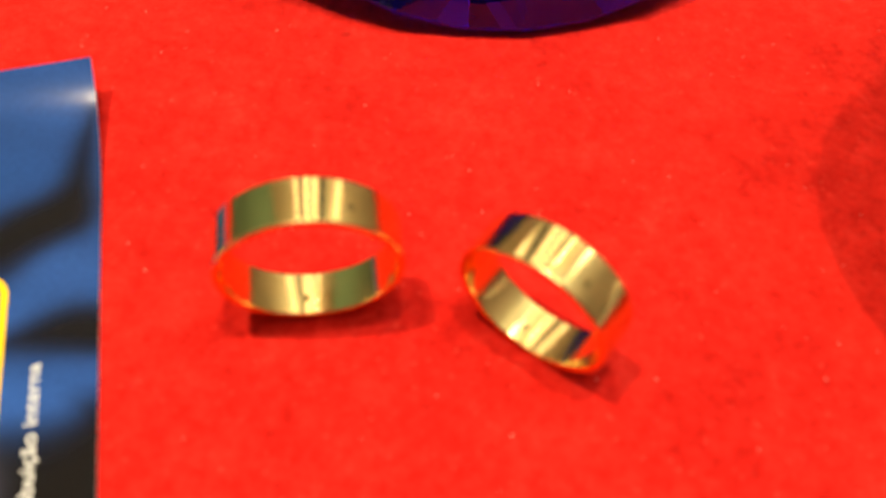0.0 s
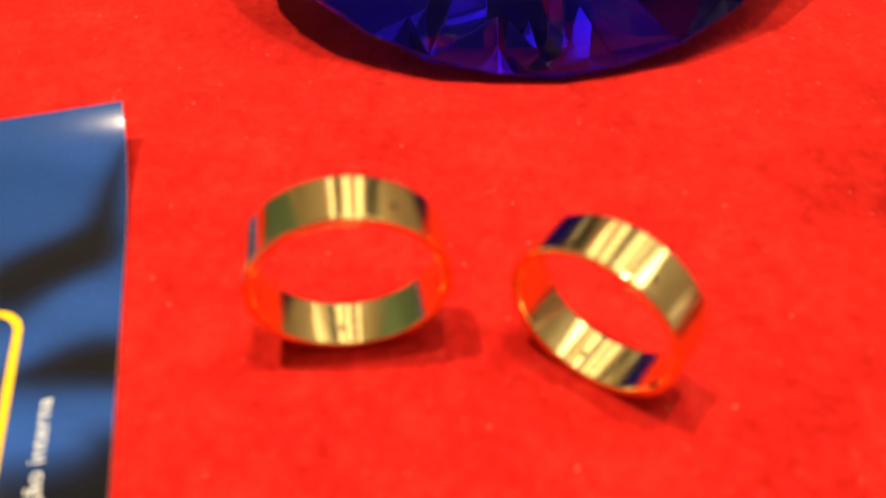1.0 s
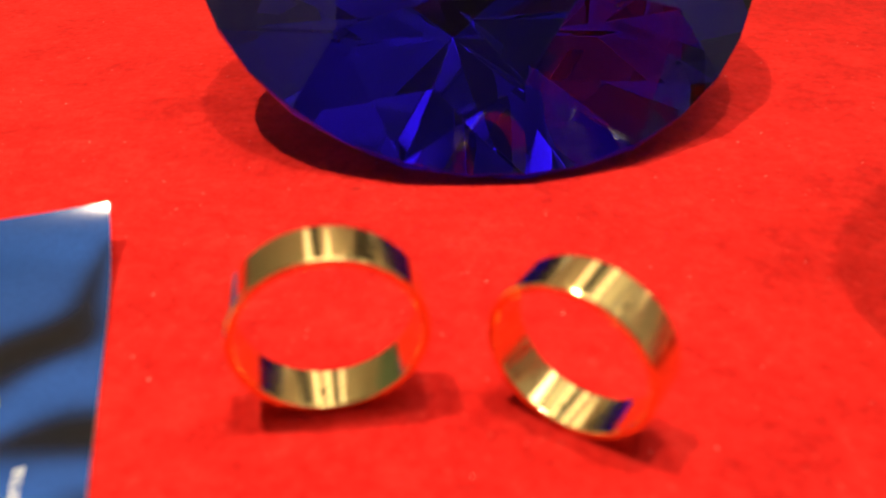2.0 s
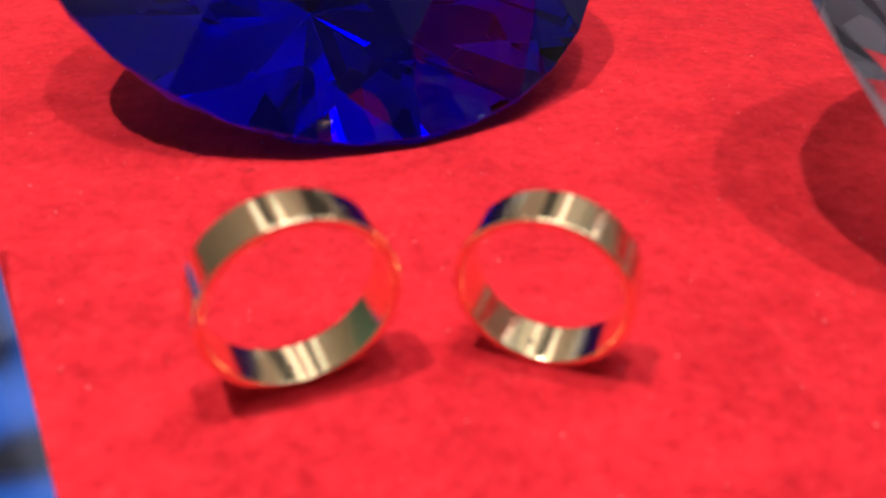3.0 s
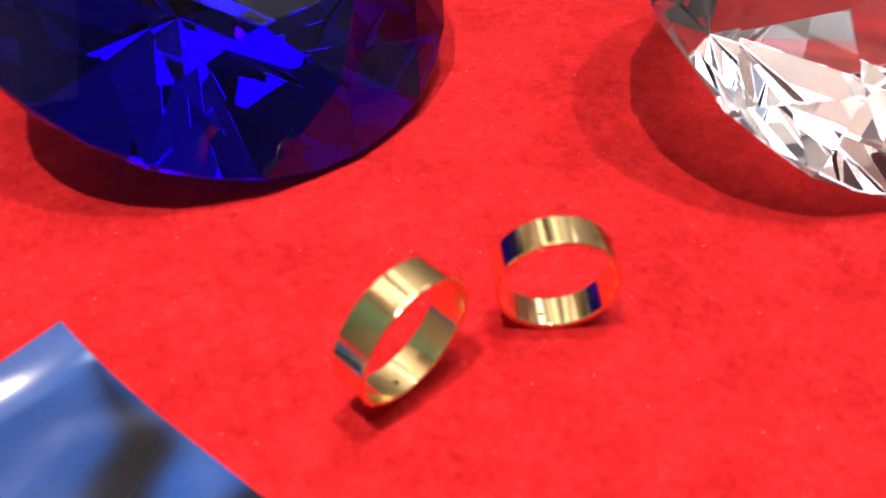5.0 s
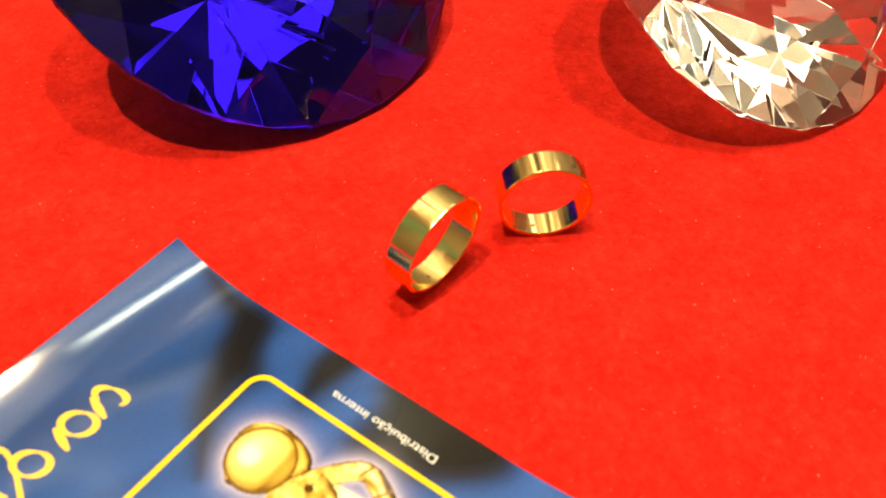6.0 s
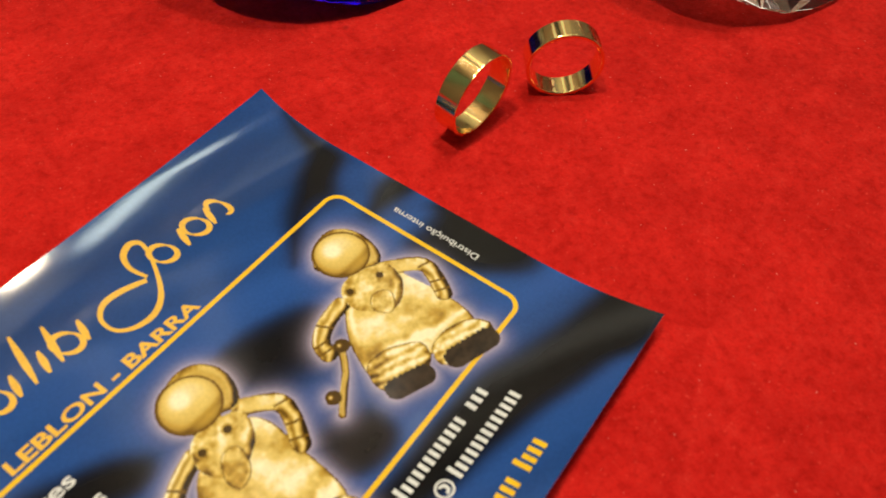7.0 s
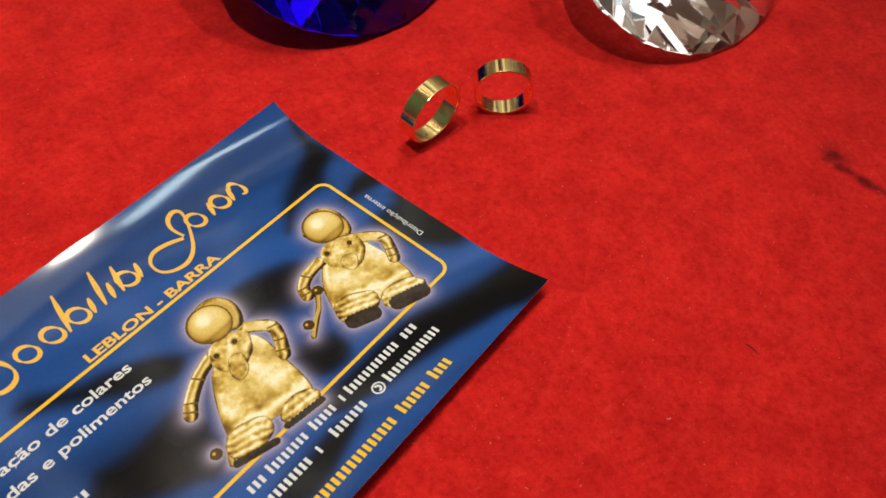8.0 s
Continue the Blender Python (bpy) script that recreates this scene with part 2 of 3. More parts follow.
# Unseen tube, added where the flyer's curled edge mirrors it as a streak.
def flyer_glare_strip(x0, x1, y):
    top = tagged(new("flyer_glare_strip"), "thick bright tube under a dark grey tray, added unseen for the flyer's glare", "ceiling lamp")
    top.location = ((x0 + x1) / 2, y, 2.2)
    bm = bmesh.new()
    bmesh.ops.create_cone(bm, cap_ends=True, segments=20, radius1=0.060, radius2=0.060, depth=x1 - x0, matrix=Matrix.Translation((0, 0, -0.13)) @ Matrix.Rotation(math.pi / 2, 4, "Y"))
    part("tube", bm, STRIP, top, "glowing cool white tube", smooth=True)
    # Wide dark tray that keeps the tube's glow off the ceiling.
    bm = bmesh.new()
    bmesh.ops.create_cube(bm, size=1, matrix=Matrix.LocRotScale((0, 0, -0.051), None, (x1 - x0 + 0.20, 0.34, 0.03)))
    bmesh.ops.bevel(bm, geom=bm.edges[:], offset=0.006, segments=2, affect="EDGES")
    part("housing", bm, DIM, top)


flyer_glare_strip(0.42, 0.86, 0.33)


def unseen_bulb_socket(x, y, z):
    """An unseen socket and cord, added above a spot bulb."""
    top = tagged(new("unseen_bulb_socket"), "small dark socket on a thin cord, added unseen over the table", "pendant lamp", "pendant lamps")
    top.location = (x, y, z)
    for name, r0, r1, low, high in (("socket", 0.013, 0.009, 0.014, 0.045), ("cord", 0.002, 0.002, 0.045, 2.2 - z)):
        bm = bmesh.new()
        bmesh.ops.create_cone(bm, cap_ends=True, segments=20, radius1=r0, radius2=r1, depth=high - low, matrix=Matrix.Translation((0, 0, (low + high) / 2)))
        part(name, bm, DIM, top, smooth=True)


unseen_bulb_socket(0.055, 0.105, 0.80)
unseen_bulb_socket(-0.21, 0.095, 0.80)


# ---- table top covered with red felt ----
def felt_cloth():
    bm = bmesh.new()
    near = np.linspace(-0.2, 0.3, 126)
    xs = np.concatenate([[-0.75, -0.5, -0.32], near, [0.45, 0.7]])
    ys = np.concatenate([[-0.6, -0.4, -0.28], near, [0.45, 0.6]])
    grid = [[bm.verts.new((x, y, 0.00022 * noise.noise((x * 45, y * 45, 3.0)) - 0.00022)) for x in xs] for y in ys]
    for j in range(len(ys) - 1):
        for i in range(len(xs) - 1):
            bm.faces.new((grid[j][i], grid[j][i + 1], grid[j + 1][i + 1], grid[j + 1][i]))
    edges = [e for e in bm.edges if e.is_boundary]
    made = bmesh.ops.extrude_edge_only(bm, edges=edges)["geom"]
    for v in made:
        if isinstance(v, bmesh.types.BMVert):
            v.co.z -= 0.004
    bmesh.ops.recalc_face_normals(bm, faces=bm.faces)
    ob = part("felt_cloth", bm, FELT, None, smooth=True)
    return tagged(ob, "bright red felt cloth spread flat over the table", "cloth", kind="structure")


felt_cloth()
box("table", -0.75, -0.6, -0.06, 0.7, 0.6, -0.0045, CREAM, "table top wholly covered by the red felt", "table")


# ---- rings ----
def finger_ring(x, y, azimuth, lean, radius, width, thick, label):
    """A flat polished band standing on its rim; its axis points to the azimuth."""
    bm = bmesh.new()
    w, c = width / 2, 0.00028
    outer, inner = radius, radius - thick
    round_edge = [(c * (1 - math.cos(radians(t))), c * (1 - math.sin(radians(t)))) for t in (0, 18, 36, 54, 72, 90)]
    dome = 0.000008
    crown = [(h, dome * (1 - (h / (w - c)) ** 2)) for h in ((c - w) * (1 - 2 * k / 10) for k in range(1, 10))]
    profile = [(outer - u, w - v) for u, v in round_edge] + [(inner + u, w - v) for u, v in reversed(round_edge)]
    profile += [(inner - d, -h) for h, d in crown]
    profile += [(inner + u, v - w) for u, v in round_edge] + [(outer - u, v - w) for u, v in reversed(round_edge)]
    profile += [(outer + d, h) for h, d in crown]
    n = 160
    loops = []
    for k in range(n):
        a = 2 * math.pi * k / n
        loops.append([bm.verts.new((h, r * math.cos(a), r * math.sin(a))) for r, h in profile])
    for k in range(n):
        p, q = loops[k], loops[(k + 1) % n]
        for i in range(len(profile)):
            j = (i + 1) % len(profile)
            bm.faces.new((p[i], p[j], q[j], q[i]))
    bmesh.ops.recalc_face_normals(bm, faces=bm.faces)
    ob = part("ring", bm, GOLD, smooth=True, sharp=6)
    z = radius * math.cos(lean) + w * abs(math.sin(lean)) - 0.0002
    ob.matrix_world = Matrix.Translation((x, y, z)) @ Matrix.Rotation(azimuth, 4, "Z") @ Matrix.Rotation(-lean, 4, "Y")
    bm = bmesh.new()
    for side, r, a0 in ((0.0006, radius + 0.00002, 1.02), (0.0006, radius - thick - 0.00002, -1.75)):
        row = [[bm.verts.new((h, r * math.cos(a0 + 0.02 * k), r * math.sin(a0 + 0.02 * k))) for h in (side - 0.0004, side + 0.0004)] for k in range(5)]
        for p, q in zip(row, row[1:]):
            bm.faces.new((p[0], p[1], q[1], q[0]))
    part("hallmark", bm, STAMP, ob, "tiny dark stamped mark")
    return tagged(ob, label, "ring", "pair of gold rings")


finger_ring(-0.0023, 0.0710, -1.3590, -0.0610, 0.0103, 0.0056, 0.00095, "wide flat polished gold band standing upright on red felt")
finger_ring(0.0233, 0.0688, -2.1400, -0.0550, 0.0093, 0.0056, 0.0009, "smaller flat polished gold band standing upright on red felt")


# ---- cut glass gems ----
def cut_gem(name, x, y, radius, azimuth, rise, spin, material, label):
    """A round brilliant lying on a pavilion facet, its table tilted up towards the azimuth."""
    bm = bmesh.new()
    slope = math.pi / 2 - rise
    girdle = 0.0019
    table_r, crown_h, depth = 0.56 * radius, 0.30 * radius, radius * math.tan(slope)
    cut = math.cos(math.pi / 8)
    star_r, tip_r = 0.775 * radius, 0.42 * radius
    star_h = crown_h - (star_r * cut - table_r) * (crown_h - girdle) / (radius - table_r)
    tip_h = -depth * (1 - tip_r * cut / radius)

    def at(r, k, h):
        a = 2 * math.pi * k / 16
        return bm.verts.new((r * math.cos(a), r * math.sin(a), h))

    top = [at(table_r, 2 * k + 1, crown_h) for k in range(8)]
    mid = [at(star_r, 2 * k, star_h) for k in range(8)]
    def scallop(r0, k0, h0, h, k):
        """The height at which the facet through two girdle corners and an inner corner meets the round girdle half way between them."""
        p, q, o = (Vector((r * math.cos(math.pi * i / 8), r * math.sin(math.pi * i / 8), z)) for r, i, z in ((radius, k, h), (radius, k + 1, h), (r0, k0, h0)))
        n = (q - p).cross(o - p)
        x, y = radius * math.cos(math.pi * (k + 0.5) / 8), radius * math.sin(math.pi * (k + 0.5) / 8)
        return p.z - (n.x * (x - p.x) + n.y * (y - p.y)) / n.z

    up = [at(radius, k / 2, girdle if k % 2 == 0 else scallop(star_r, 2 * round((k // 2 + 0.5) / 2 - 0.001 + (0.01 if (k // 2) % 2 else 0)), star_h, girdle, k // 2)) for k in range(32)]
    low = [at(radius, k / 2, 0 if k % 2 == 0 else scallop(tip_r, 2 * (k // 4) + 1, tip_h, 0, k // 2)) for k in range(32)]
    inner = [at(tip_r, 2 * k + 1, tip_h) for k in range(8)]
    culet = bm.verts.new((0, 0, -depth))
    bm.faces.new(top)
    for k in range(8):
        n, m = (k + 1) % 8, 4 * k
        bm.faces.new((top[k - 1], mid[k], top[k]))
        bm.faces.new((top[k], mid[k], up[m + 2], mid[n]))
        for i in (0, 2):
            bm.faces.new((mid[n] if i else mid[k], up[m + i], up[m + i + 1], up[(m + i + 2) % 32]))
            bm.faces.new((inner[k], low[(m + i + 2) % 32], low[m + i + 1], low[m + i]))
        bm.faces.new((low[m], inner[k], culet, inner[k - 1]))
    for k in range(32):
        bm.faces.new((low[k - 1], low[k], up[k], up[k - 1]))
    bmesh.ops.recalc_face_normals(bm, faces=bm.faces)
    bmesh.ops.bevel(bm, geom=bm.edges[:], offset=0.0001, segments=1, affect="EDGES")
    ob = new(name)
    bm.normal_update()
    for piece, low_z, high_z in (("crown", 0.15, 2), ("girdle", -0.15, 0.15), ("pavilion", -2, -0.15)):
        cut_bm = bm.copy()
        bmesh.ops.delete(cut_bm, geom=[f for f in cut_bm.faces if not low_z <= f.normal.z < high_z], context="FACES")
        part(piece, cut_bm, material, ob)
    bm.free()
    axis = Vector((math.cos(azimuth) * math.cos(rise), math.sin(azimuth) * math.cos(rise), math.sin(rise)))
    down = (Vector((0, 0, -1)) + axis * axis.z).normalized()
    side = axis.cross(down)
    turn = Matrix((down, side, axis)).transposed().to_4x4()
    ob.matrix_world = Matrix.Translation((x, y, radius * math.cos(rise) + 0.0001)) @ turn @ Matrix.Rotation(spin, 4, "Z")
    return tagged(ob, label, "glass gem", "display gems")


cut_gem("glass_gem", 0.0127, 0.1603, 0.0503, -1.3753, 0.9241, 0.0, BLUE_GLASS, "large cobalt blue faceted glass gem lying on red felt")
cut_gem("glass_gem", 0.1102, 0.0922, 0.0505, -1.5159, 0.8985, 0.0, CLEAR_GLASS, "large clear faceted crystal gem lying on red felt")


# ---- the flyer ----
CORNER = Vector((-0.0384, 0.1028, 0))
ACROSS, DOWN = Vector((0.9552, 0.2961, 0)), Vector((0.2961, -0.9552, 0))
WIDE, TALL = 150.0, 101.6


def page(a, b, lift=0.0):
    """A place on the flyer: millimetres left of its right edge, and below its top edge; both edges curl up, the upper corner most."""
    z = 0.5
    if b < 22:
        z += 4.4 * ((22 - b) / 22) ** 2
    if 10 - b - 0.25 * a > 0:
        z += 0.9 * ((10 - b - 0.25 * a) / 10) ** 2
    if b > 74:
        z += 5.0 * ((b - 74) / 28) ** 2
    return CORNER - ACROSS * a * 0.001 + DOWN * b * 0.001 + Vector((0, 0, (z + lift) * 0.001))


def lifted(rows_a, rows_b, lift, colours, keep, name, parent, material):
    """A sheet over the flyer, on a grid, with printed colours."""
    na, nb = len(rows_a), len(rows_b)
    verts = [page(a, b, lift) for b in rows_b for a in rows_a]
    faces = [(j * na + i, (j + 1) * na + i, (j + 1) * na + i + 1, j * na + i + 1) for j in range(nb - 1) for i in range(na - 1)
             if keep is None or keep[j:j + 2, i:i + 2].all()]
    me = bpy.data.meshes.new(name)
    me.from_pydata(verts, [], faces)
    layer = me.color_attributes.new("print", "FLOAT_COLOR", "POINT")
    flat = np.ones((nb * na, 4))
    flat[:, :3] = colours.reshape(-1, 3)
    layer.data.foreach_set("color", flat.ravel())
    me.materials.append(material)
    me.polygons.foreach_set("use_smooth", [True] * len(me.polygons))
    me.update()
    ob = new(name, me)
    ob.parent = parent
    return ob


def capsule(a, b, points):
    """Distance from a line through points."""
    best = np.full(a.shape, 1e9)
    for (x0, y0), (x1, y1) in zip(points, points[1:]):
        s = np.clip(((a - x0) * (x1 - x0) + (b - y0) * (y1 - y0)) / ((x1 - x0) ** 2 + (y1 - y0) ** 2 + 1e-9), 0, 1)
        best = np.minimum(best, np.hypot(a - x0 - s * (x1 - x0), b - y0 - s * (y1 - y0)))
    return best


def waves(a, b, seed, size):
    """Smooth random hills of about that size, in millimetres, between -1 and 1."""
    r = np.random.RandomState(seed).uniform(-1, 1, (64, 64))
    out = np.zeros(a.shape)
    for octave in (1, 2):
        x, y = a / size * octave / 2 + 7.3 * octave, b / size * octave / 2 + 3.1 * octave
        i, j = np.floor(x).astype(int), np.floor(y).astype(int)
        u, v = x - i, y - j
        u, v = u * u * (3 - 2 * u), v * v * (3 - 2 * v)
        p, q, m, n = r[j % 64, i % 64], r[j % 64, (i + 1) % 64], r[(j + 1) % 64, i % 64], r[(j + 1) % 64, (i + 1) % 64]
        out += (p * (1 - u) * (1 - v) + q * u * (1 - v) + m * (1 - u) * v + n * u * v) / octave
    return out


# the two pictured golden figures, as plain shapes, in millimetres on the page
STANDING = dict(head=(22.9, 42.0), cap=[(29.6, 41.3), (26.6, 38.2), (23.5, 36.4), (20.2, 36.2), (17.9, 38.0), (16.7, 41.5), (17.3, 45.7), (18.7, 48.6), (21.0, 49.0)],
                body=[(32.7, 51.2), (27.3, 50.5), (19.6, 52.2), (19.4, 57.0), (18.8, 62.3), (18.9, 71.8), (22.9, 73.6), (30.4, 69.9), (37.7, 66.2), (41.3, 64.3), (39.8, 60.8), (37.8, 56.5)],
                chin=[(29.1, 46.6), (21.3, 48.8), (19.0, 51.3), (21.9, 57.1), (27.2, 58.6), (29.8, 55.5), (31.9, 51.7)],
                plate=[(27.0, 52.6), (23.6, 54.9), (26.1, 58.2), (28.3, 58.5), (30.1, 55.1)])
STANDING.update(arms=[[(32.5, 49.8), (37.4, 50.2), (41.6, 52.3), (42.3, 55.0)], [(20.5, 51.0), (14.2, 56.2), (16.2, 61.0), (18.2, 64.0)]],
                       boots=[[(39.2, 61.6), (29.4, 66.6), (32.5, 71.5), (41.3, 68.5), (41.9, 65.8)], [(27.8, 68.7), (19.9, 71.8), (18.6, 76.7), (29.9, 74.1), (31.4, 72.0)]],
                       hem=[(41.3, 64.3), (18.9, 71.8)], soles=[((40.4, 69.4), (35.2, 71.6), 2.2), ((28.6, 74.2), (21.6, 76.6), 2.3)], studs=[(29.0, 49.3), (22.3, 51.3)],
                       stick=[(39.4, 55.8), (43.4, 60.0), (50.2, 64.9)], balls=[(39.4, 55.8), (48.6, 61.5)])
WALKING = dict(head=(64.5, 42.4), cap=[(69.8, 41.3), (65.8, 37.3), (62.1, 36.2), (58.4, 37.2), (56.2, 41.6), (57.5, 46.8), (60.4, 49.4)],
               body=[(72.5, 52.2), (62.1, 50.6), (58.6, 54.6), (59.4, 62.3), (60.2, 74.2), (62.9, 75.8), (72.2, 72.9), (82.4, 71.0), (81.5, 66.9), (77.1, 58.4)],
               chin=[(69.5, 47.0), (61.4, 49.0), (60.0, 52.0), (64.0, 57.0), (69.5, 58.0), (72.5, 53.2)],
               plate=[(67.9, 53.1), (64.5, 54.5), (66.7, 58.9), (70.4, 60.5), (71.1, 57.3)])
WALKING.update(arms=[[(71.1, 50.0), (76.0, 51.5), (82.0, 55.5), (84.2, 58.2)], [(59.6, 49.8), (54.2, 54.2), (55.8, 58.6), (58.5, 62.8)]],
                      boots=[[(81.4, 67.9), (73.0, 71.3), (74.8, 76.4), (84.6, 74.2), (84.5, 71.8)], [(68.9, 72.7), (61.8, 74.0), (60.4, 77.8), (72.1, 76.6)]],
                      hem=[(82.4, 71.0), (60.2, 74.2)], soles=[((85.4, 75.2), (76.0, 78.0), 1.0), ((71.6, 77.2), (61.6, 78.6), 0.9)], studs=[(64.0, 50.9), (69.6, 50.6)],
                      stick=[(83.8, 70.5), (86.2, 74.4)], balls=[(86.9, 69.8)])
FIGURES = [STANDING, WALKING]


def rounded(points, closed=True):
    """Cuts the corners of an outline twice."""
    for _ in range(2):
        pairs = list(zip(points, points[1:] + points[:1])) if closed else list(zip(points, points[1:]))
        cut = [(p[0] + (q[0] - p[0]) * t, p[1] + (q[1] - p[1]) * t) for p, q in pairs for t in (0.25, 0.75)]
        points = cut if closed else [points[0]] + cut[1:-1] + [points[-1]]
    return points


for shape in FIGURES:
    for key in ("cap", "body", "chin", "plate"):
        shape[key] = rounded(shape[key])
    shape["boots_drawn"] = [rounded(boot) for boot in shape["boots"]]
    shape["arms_drawn"] = [rounded(arm, False) for arm in shape["arms"]]

# dark folds in the printed silk, as outlines on the page
FOLDS = [
    [(0.4, 5.0), (0.9, 12.4), (0.2, 24.6), (7.2, 27.1), (11.4, 30.7), (17.0, 29.3), (25.1, 32.8), (32.3, 36.8), (30.0, 33.4), (20.7, 25.0), (13.4, 20.0), (5.6, 17.0), (3.6, 11.5)],
    [(14.0, 38.5), (3.1, 35.2), (-3, 36.8), (-3, 44.2), (5.3, 42.7)],
    [(1.8, 48.3), (-4, 50.0), (-4, 71.6), (0.8, 76.3), (6.4, 72.8), (12.8, 63.9), (12.8, 57.8), (14.2, 49.7), (4.0, 51.3)],
    [(61.3, 38.5), (46.4, 38.5), (33.2, 45.2), (36.9, 51.8), (44.5, 55.2), (54.7, 51.2), (57.8, 47.2)],
]
FOLDS += [
    [(-4, 103), (-4, 90), (3.5, 87.7), (18.3, 83.1), (27.3, 79.0), (38.4, 78.4), (47.8, 77.4), (56.0, 77.9), (63.8, 77.9), (64.5, 85.2), (51.0, 87.4), (39.5, 90.5), (29.3, 92.6), (17.3, 97.7), (9.5, 103.6)],
    [(98.2, 31.0), (86.7, 32.8), (74.1, 41.8), (75.4, 47.4), (82.0, 48.9), (92.4, 41.2), (106.7, 31.0), (111.2, 25.8), (105.1, 24.0)],
    [(107.8, 50.1), (95.5, 54.3), (83.3, 54.6), (82.5, 61.9), (83.2, 72.0), (88.7, 75.1), (95.2, 71.3), (101.8, 70.8), (116.0, 58.5), (109.4, 52.3)],
    [(88.4, 86.1), (72.3, 86.1), (62.9, 86.3), (58.6, 89.5), (71.3, 94.3), (85.9, 95.2)],
    [(56.2, 62.8), (50.3, 64.8), (44.4, 68.0), (46.2, 75.5), (55.4, 75.6), (59.5, 70.9)],
]


def boot_line(f, a, b):
    return np.minimum(polygon(a, b, f["boots_drawn"][0]), polygon(a, b, f["boots_drawn"][1])) - 0.7


def figure_distance(f, a, b):
    """Signed: how far outside the figure's outline."""
    d = np.minimum(np.hypot(a - f["head"][0], b - f["head"][1]) - 6.0, polygon(a, b, f["cap"]) - 0.5)
    d = np.minimum(d, np.minimum(polygon(a, b, f["body"]) - 0.4, polygon(a, b, f["chin"]) - 0.4))
    d = np.minimum(d, boot_line(f, a, b))
    for arm in f["arms_drawn"]:
        d = np.minimum(d, capsule(a, b, arm) - 1.75)
    for p, q, r in f["soles"]:
        d = np.minimum(d, capsule(a, b, [p, q]) - r)
    d = np.minimum(d, capsule(a, b, f["stick"]) - 0.75)
    for x, y in f["balls"]:
        d = np.minimum(d, np.hypot(a - x, b - y) - 1.5)
    return d


def polygon(a, b, points):
    edge = capsule(a, b, points + points[:1])
    inside = np.zeros(a.shape, bool)
    for (x0, y0), (x1, y1) in zip(points, points[1:] + points[:1]):
        cross = ((y0 > b) != (y1 > b)) & (a < (x1 - x0) * (b - y0) / (y1 - y0 + 1e-12) + x0)
        inside ^= cross
    return np.where(inside, -edge, edge)


def flyer():
    top = tagged(new("flyer"), "glossy blue and black printed flyer with curling edges on red felt", "flyer")
    ra, rb = np.linspace(0, WIDE, 376), np.linspace(0, TALL, 258)
    a, b = np.meshgrid(ra, rb)
    aw, bw = a + 1.2 * waves(a, b, 1, 9), b + 1.2 * waves(a, b, 2, 9)
    dark = np.zeros(a.shape)
    for outline in FOLDS:
        dark = np.maximum(dark, 1 / (1 + np.exp(np.clip((polygon(aw, bw, rounded(outline)) - 0.2) / (0.85 + 0.35 * waves(a, b, 3, 14)), -30, 30))))
    silk = 0.86 + 0.30 * waves(a * 0.45 + b, b * 0.35, 5, 5)
    colours = np.stack([0.022 * silk, 0.083 * silk, 0.31 * silk], -1)
    colours = colours * (1 - dark[..., None]) + np.array([0.0075, 0.0068, 0.0070]) * dark[..., None]
    for f in FIGURES:
        halo = np.exp(-np.clip(figure_distance(f, a, b), 0, None) / 1.1)[..., None] * 0.75
        colours = colours * (1 - halo) + np.array([0.55, 0.47, 0.62]) * halo
    lifted(ra, rb, 0.0, colours, None, "printed_face", top, PRINT)
    back = lifted(np.linspace(0, WIDE, 31), np.linspace(0, TALL, 60), -0.22, np.full((60, 31, 3), 0.7), None, "paper_back", top, PAPER)
    tagged(back, "plain white paper back")
    rim = [(a, 0) for a in np.linspace(0, WIDE, 40)] + [(WIDE, b) for b in np.linspace(0, TALL, 80)[1:]]
    rim += [(a, TALL) for a in np.linspace(WIDE, 0, 40)[1:]] + [(0, b) for b in np.linspace(TALL, 0, 80)[1:-1]]
    bm = bmesh.new()
    pairs = [(bm.verts.new(page(a, b)), bm.verts.new(page(a, b, -0.22))) for a, b in rim]
    for p, q in zip(pairs, pairs[1:] + pairs[:1]):
        bm.faces.new((p[0], p[1], q[1], q[0]))
    part("paper_edge", bm, PAPER, top)
    for f in FIGURES:
        figure(f, top)
    frame_lines(top)
    return top


